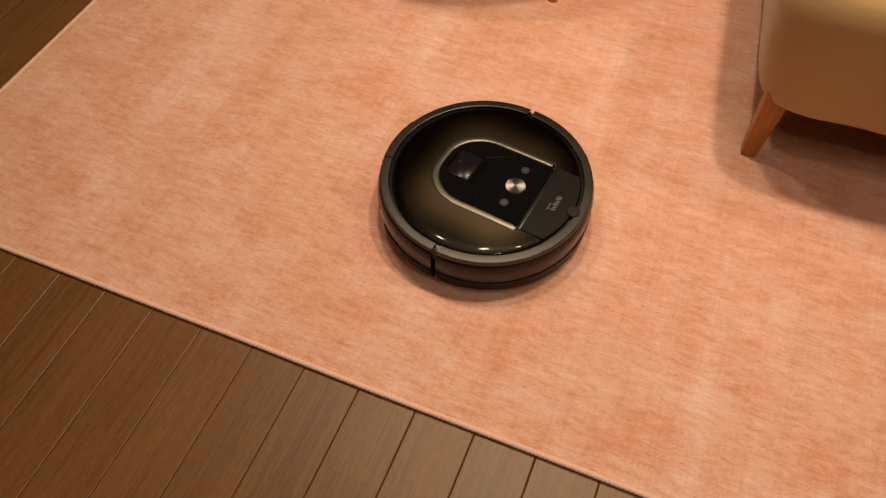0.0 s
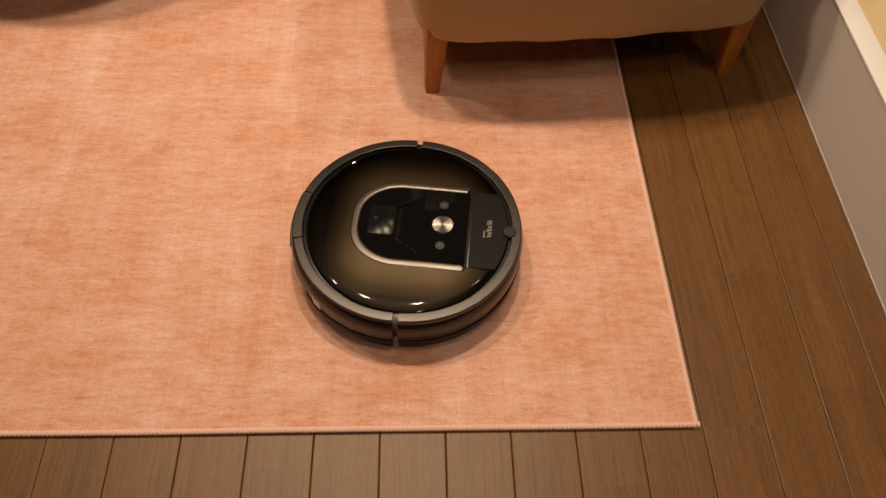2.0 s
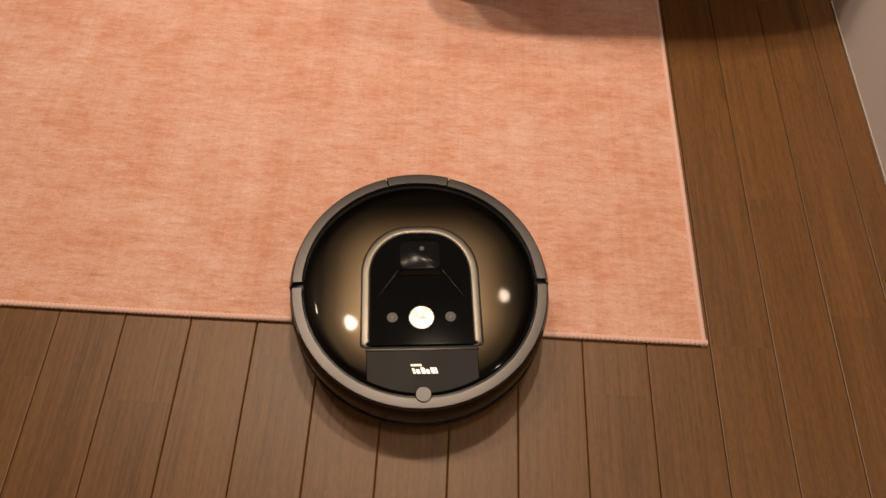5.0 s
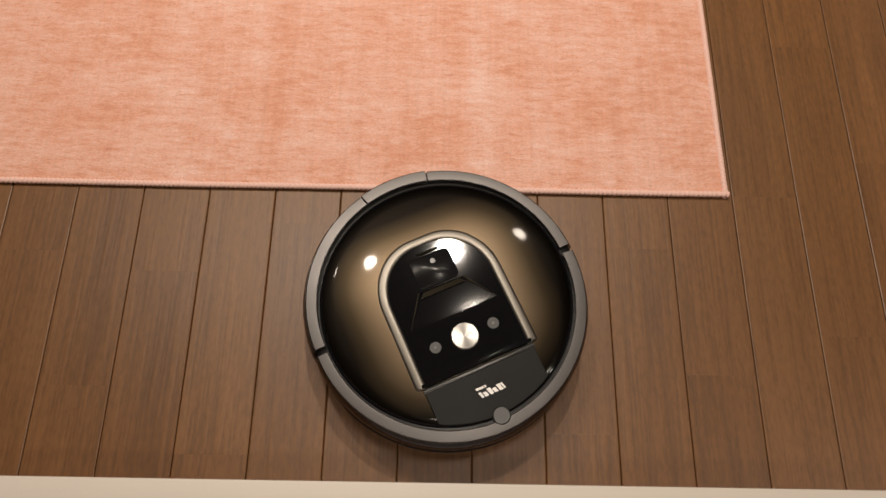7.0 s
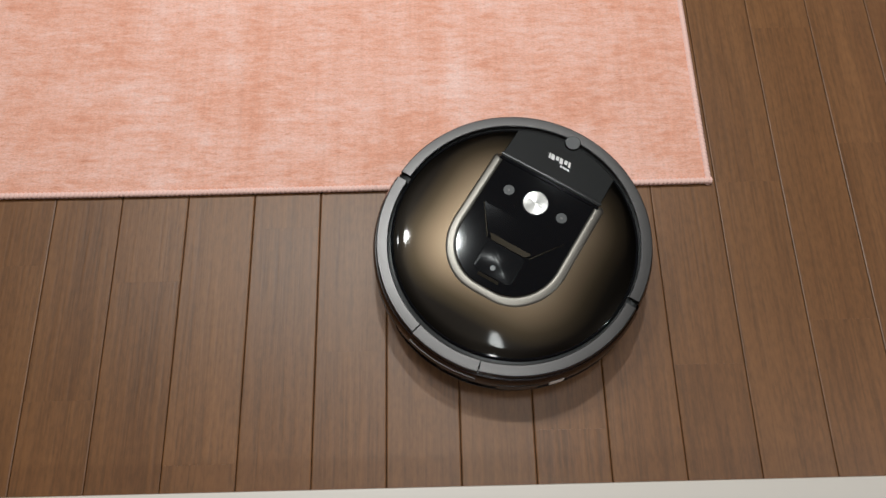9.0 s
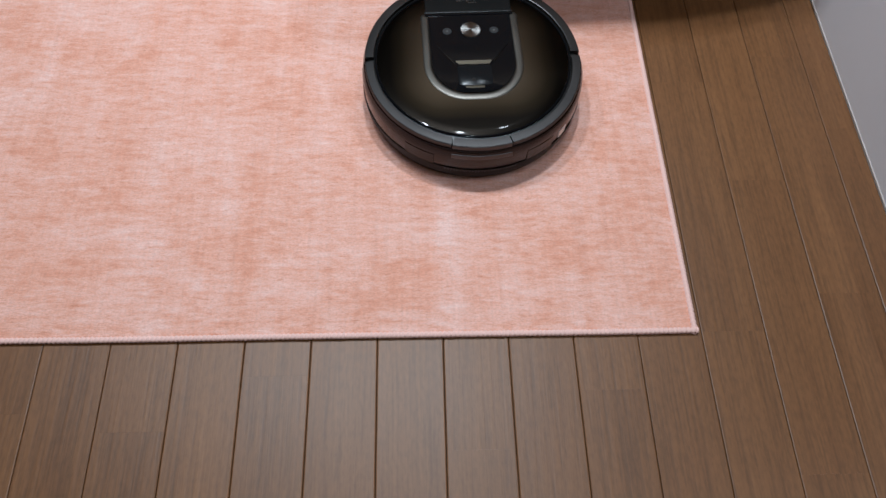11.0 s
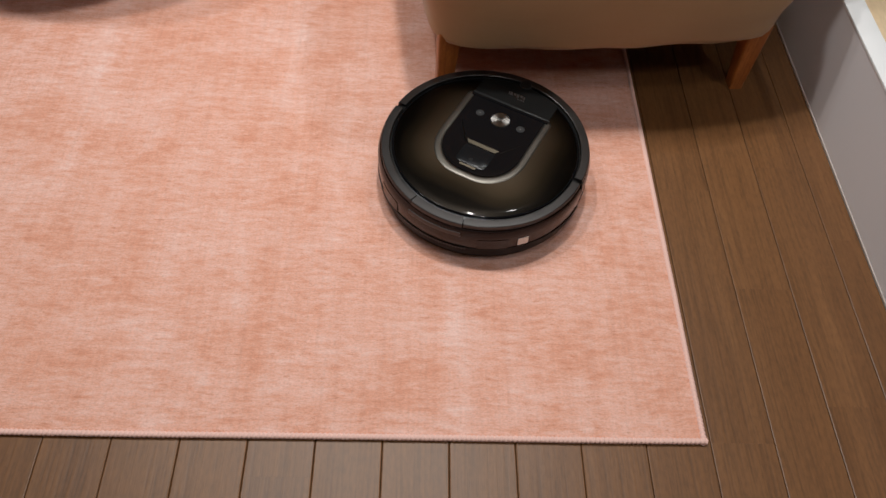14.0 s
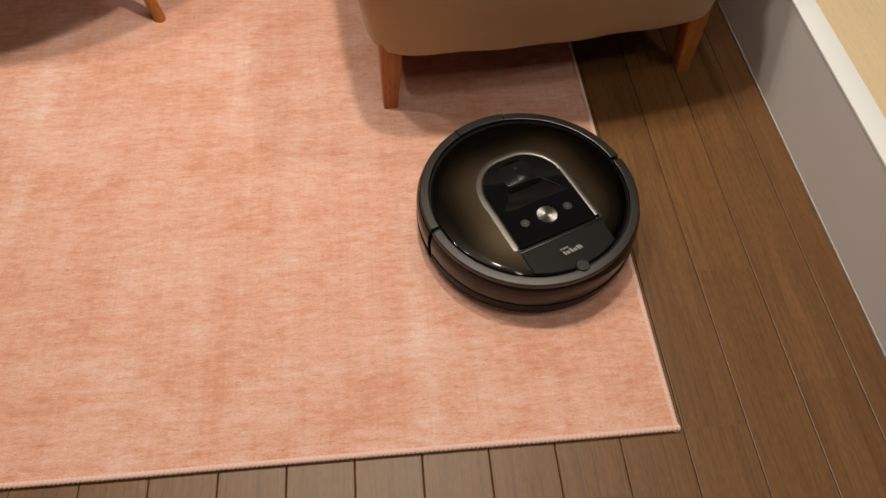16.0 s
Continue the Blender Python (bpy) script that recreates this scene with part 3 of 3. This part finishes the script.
    part("bin_lip", box(-0.0725, 0.0725, -0.0895, -0.0850, top - 0.003, top + 0.0012, 0.0008), M_GLOSS, inlay)
    # buttons
    clean = part("clean_button", disc(0, -0.051, top - 0.001, top + 0.0022, 0.0170, 0.0010, 64), M_STEEL, inlay, "round brushed steel button", smooth=30)
    for v in clean.data.vertices:
        v.co.y += 0.051
    clean.location = (0, -0.051, 0)
    word = flat_text("CLEAN", 0.0066)
    bmesh.ops.translate(word, verts=word.verts, vec=(0, 0, top + 0.0024))
    part("lettering", word, M_DARKINK, clean)
    for s in (-1, 1):
        part("side_button", disc(s * 0.0385, -0.050, top - 0.0005, top + 0.0007, 0.0074, 0.0004), M_DOT, inlay, smooth=30)
        mark = box(s * 0.0385 - 0.0014, s * 0.0385 + 0.0014, -0.0514, -0.0486, top + 0.0007, top + 0.0009, 0.0)
        bmesh.ops.rotate(mark, verts=mark.verts, cent=(s * 0.0385, -0.05, 0), matrix=Matrix.Rotation(radians(45), 3, "Z"))
        part("button_mark", mark, M_DARKINK, inlay)
    # dust bin at the back, with its release latch
    pts = [(0.0725, -0.0905), (-0.0725, -0.0905)]
    for i in range(21):
        a = math.atan2(-0.1345, -0.0715) + (math.atan2(-0.1345, 0.0715) - math.atan2(-0.1345, -0.0715)) * i / 20
        pts.append((0.1530 * math.cos(a), 0.1530 * math.sin(a)))
    cx, cy = 0.0, -0.118
    rings = []
    for z, e, tilt in ((0.080, 0.0, 0), (0.0895, 0.0, 1), (0.0908, 0.012, 1)):
        rings.append([(x + (cx - x) * e, y + (cy - y) * e, z - tilt * 0.0022 * max(0, (-0.0905 - y) / 0.06)) for x, y in pts])
    dust_bin = part("dust_bin", loft(rings), M_MATTE, bot, "matt black dust bin cover", smooth=25)
    part("hinge_bar", box(-0.0735, 0.0735, -0.0965, -0.0925, 0.0885, 0.0918, 0.0012), M_BLACK, dust_bin, smooth=40)
    for x, wide, tall, y in ((0.0172, 0.0022, 0.0078, -0.1235), (0.0128, 0.0048, 0.0078, -0.1235), (0.0064, 0.0046, 0.0056, -0.1246), (0.0003, 0.0046, 0.0080, -0.1234), (-0.0060, 0.0046, 0.0056, -0.1246), (-0.0115, 0.0030, 0.0072, -0.1238), (-0.0030, 0.0026, 0.0030, -0.1160), (-0.0064, 0.0026, 0.0026, -0.1161), (-0.0098, 0.0034, 0.0026, -0.1161), (-0.0136, 0.0026, 0.0030, -0.1160)):
        lean = 0.0012 * tall / 0.0078
        z = 0.0909 - 0.0022 * (-0.0905 - y) / 0.06
        bar = loft([[(x - wide / 2 - lean, y + tall / 2, h), (x + wide / 2 - lean, y + tall / 2, h), (x + wide / 2 + lean, y - tall / 2, h - 0.0368 * tall), (x - wide / 2 + lean, y - tall / 2, h - 0.0368 * tall)] for h in (z - 0.0004, z + 0.0003)])
        part("print_bar", bar, M_INK, dust_bin, "plain silver bar")
    part("latch", disc(0, -0.1550, 0.082, 0.0912, 0.0108, 0.0012, 40), M_BLACK, dust_bin, "round release latch", smooth=40)
    # bumper windows, grille, sticker
    for a0, a1 in ((50, 66), (114, 130)):
        part("sensor_window", lathe([(0.168, 0.0400), (0.1803, 0.0400), (0.1803, 0.0620), (0.168, 0.0620)], a0, a1, 144), M_PANE, bumper, "black infrared sensor window")
    for k in range(24):
        a = 72 + 36 * k / 23
        part("grille_slot", lathe([(0.170, 0.0335), (0.1798, 0.0335), (0.1807, 0.0385), (0.170, 0.0385)], a - 0.45, a + 0.45, 360), M_BLACK, bumper)
    part("front_lip", lathe([(0.172, 0.0655), (0.1808, 0.0655), (0.1812, 0.0685), (0.1800, 0.0735), (0.172, 0.0735)], 75, 105, 144), M_RIM, bumper, smooth=40)
    sticker = part("sticker", lathe([(0.1775, 0.0430), (0.1801, 0.0430), (0.1801, 0.0590), (0.1775, 0.0590)], 135.2, 140.9, 360), M_STICKER, bumper, "small pale square sticker with printed lines")
    for z in (0.0465, 0.0505, 0.0545):
        part("printed_line", lathe([(0.1780, z), (0.1803, z), (0.1803, z + 0.0016), (0.1780, z + 0.0016)], 135.9, 140.2, 360), M_DARKINK, sticker)
    part("side_sensor", lathe([(0.168, 0.0440), (0.1801, 0.0440), (0.1801, 0.0600), (0.168, 0.0600)], 6.0, 9.5, 360), M_PANE, bumper)
    # wheels and caster
    for s in (-1, 1):
        bm = lathe([(0.006, -0.012), (0.034, -0.012), (0.036, -0.008), (0.036, 0.008), (0.034, 0.012), (0.006, 0.012)], segments=40)
        bmesh.ops.rotate(bm, verts=bm.verts, cent=(0, 0, 0), matrix=Matrix.Rotation(radians(90), 3, "Y"))
        bmesh.ops.translate(bm, verts=bm.verts, vec=(s * 0.118, 0.0, 0.036))
        part("wheel", bm, M_RUBBER, bot, "black rubber drive wheel", smooth=40)
    bm = lathe([(0.002, -0.009), (0.011, -0.009), (0.0125, 0), (0.011, 0.009), (0.002, 0.009)], segments=24)
    bmesh.ops.rotate(bm, verts=bm.verts, cent=(0, 0, 0), matrix=Matrix.Rotation(radians(90), 3, "Y"))
    bmesh.ops.translate(bm, verts=bm.verts, vec=(0, 0.125, 0.0125))
    part("caster", bm, M_RUBBER, bot, smooth=40)
    bm = lathe([(0, 0.0085), (0.085, 0.0085), (0.085, 0.014), (0, 0.014)], segments=40)
    part("brush_deck", bm, M_MATTE, bot)
    # the bumper floats a little ahead of the body; then plan size across the rim
    for ob in bot.children_recursive:
        top_part = ob if ob.parent == bot else ob.parent
        if top_part == bumper or top_part in front_rims:
            ob.data.transform(Matrix.Translation((0, PROUD, 0)))
    for ob in bot.children_recursive:
        if not ob.data.get("sized"):
            ob.data["sized"] = 1
            ob.data.transform(Matrix.Diagonal((0.973, 0.973, 1, 1)))
            ob.location = Vector(ob.location) * 0.973
    return bot


robot = robot_vacuum()

# ---- floors in boards ----
W = 0.092
BOARD = 0.4575


def board_mesh(name, width, length, thick, bevel, mat):
    bm = bmesh.new()
    h, l, b = width / 2, length / 2, bevel
    ring = [(-h, -thick), (-h, -b * 0.5), (-h + b, 0), (h - b, 0), (h, -b * 0.5), (h, -thick)]
    p = [bm.verts.new((x, -l, z)) for x, z in ring]
    q = [bm.verts.new((x, l, z)) for x, z in ring]
    for i in range(len(ring) - 1):
        bm.faces.new((p[i], p[i + 1], q[i + 1], q[i]))
    bm.faces.new(p[::-1])
    bm.faces.new(q)
    bmesh.ops.recalc_face_normals(bm, faces=bm.faces)
    return mesh_of(name, bm, mat)


def lay(parent, name, columns, start, stop, length, z, mat, thick, bevel, gap, offsets):
    """Boards along y, column by column; boards of one size share their mesh."""
    cache = {}
    for k, (x0, x1) in enumerate(columns):
        y = start - (offsets[k % len(offsets)] * length)
        while y < stop:
            a, b = max(y, start), min(y + length, stop)
            y += length
            if b - a < 0.01:
                continue
            key = (round(x1 - x0, 4), round(b - a, 3))
            if key not in cache:
                cache[key] = board_mesh(name, x1 - x0 - gap, b - a - 0.00005, thick, bevel, mat)
            ob = new(name, cache[key])
            ob.parent = parent
            ob.location = ((x0 + x1) / 2, (a + b) / 2, z)


floor = tagged(new("floor"), "dark brown wooden plank floor with fine bevelled joints", "floor", kind="structure")
columns = [(k * W, (k + 1) * W) for k in range(2, -30, -1)]
columns.insert(0, (3 * W, PIT_X - 0.001))
# where each column's boards begin, as a share of a board; the first ones as they lie beside the rug
SHARES = [0.32, 0.975, 0.54, 0.10, 0.66, 0.28, 0.83, 0.45, 0.05, 0.60, 0.22, 0.90, 0.38, 0.72]
lay(floor, "plank", columns, PIT_Y, Y1, BOARD, 0.0, M_FLOOR, 0.005, 0.0013, 0.0011, SHARES)

raised = tagged(new("raised_floor"), "pale wooden floor raised by one low step", "floor", kind="structure")
part("base_board", box(PIT_X + 0.038, X1, Y0, Y1, 0.0, STEP - 0.014), M_FACE, raised)
part("base_board", box(X0, PIT_X + 0.037, Y0, PIT_Y - 0.041, 0.0, STEP - 0.014), M_FACE, raised)
wide = 0.147
east = [(PIT_X + 0.039 + wide * k, min(PIT_X + 0.039 + wide * (k + 1), X1)) for k in range(12)]
lay(raised, "plank", east, Y0, Y1, 1.82, STEP - 0.002, M_PALE, 0.011, 0.0008, 0.0006, [0.35, 0.8, 0.1, 0.6])
south = [(max(PIT_X + 0.037 - wide * (k + 1), X0), PIT_X + 0.037 - wide * k) for k in range(40) if PIT_X + 0.037 - wide * k > X0 + 0.02]
lay(raised, "plank", south, Y0, PIT_Y - 0.041, 1.82, STEP - 0.002, M_PALE, 0.011, 0.0008, 0.0006, [0.2, 0.55, 0.9])

# ---- what moves ----
# seconds, x, y, lift, heading in degrees
ROBOT = [
    (0, -0.768, 0.378, 0.008, 82.4),
    (0.5, -0.643, 0.351, 0.008, 78.9),
    (1, -0.514, 0.321, 0.008, 73.0),
    (1.5, -0.425, 0.292, 0.008, 80.9),
    (2, -0.417, 0.293, 0.008, 83.6),
    (2.5, -0.418, 0.289, 0.008, 62.9),
    (3, -0.425, 0.289, 0.008, 30.9),
    (3.5, -0.425, 0.292, 0.008, 12.7),
    (4, -0.425, 0.287, 0.008, 1.8),
    (4.5, -0.423, 0.165, 0.008, 1.8),
    (5, -0.417, 0.026, 0.006, 4.7),
    (5.2, -0.410, -0.033, 0.004, 3.0),
    (7.3, -0.398, -0.185, 0.000, 37.6),
    (7.5, -0.394, -0.180, 0.000, 57.9),
    (8, -0.387, -0.174, 0.000, 101.9),
    (8.5, -0.335, -0.151, 0.000, 125.9),
    (9, -0.294, -0.104, 0.000, 147.4),
    (9.2, -0.283, -0.083, 0.000, 157.9),
    (11.5, -0.316, 0.495, 0.008, 182.4),
    (12, -0.315, 0.479, 0.008, 182.2),
    (12.5, -0.312, 0.477, 0.008, 182.8),
    (13, -0.315, 0.472, 0.008, 182.8),
    (13.5, -0.316, 0.473, 0.008, 182.3),
    (14, -0.308, 0.475, 0.008, 151.2),
    (14.5, -0.309, 0.473, 0.008, 101.7),
    (15, -0.268, 0.460, 0.008, 72.5),
    (15.5, -0.209, 0.423, 0.008, 48.4),
    (16, -0.170, 0.366, 0.008, 21.5),
]


def motions():
    walk(robot, [(t, pose(x, y, z, 0, 0, turn)) for t, x, y, z, turn in ROBOT])


motions()
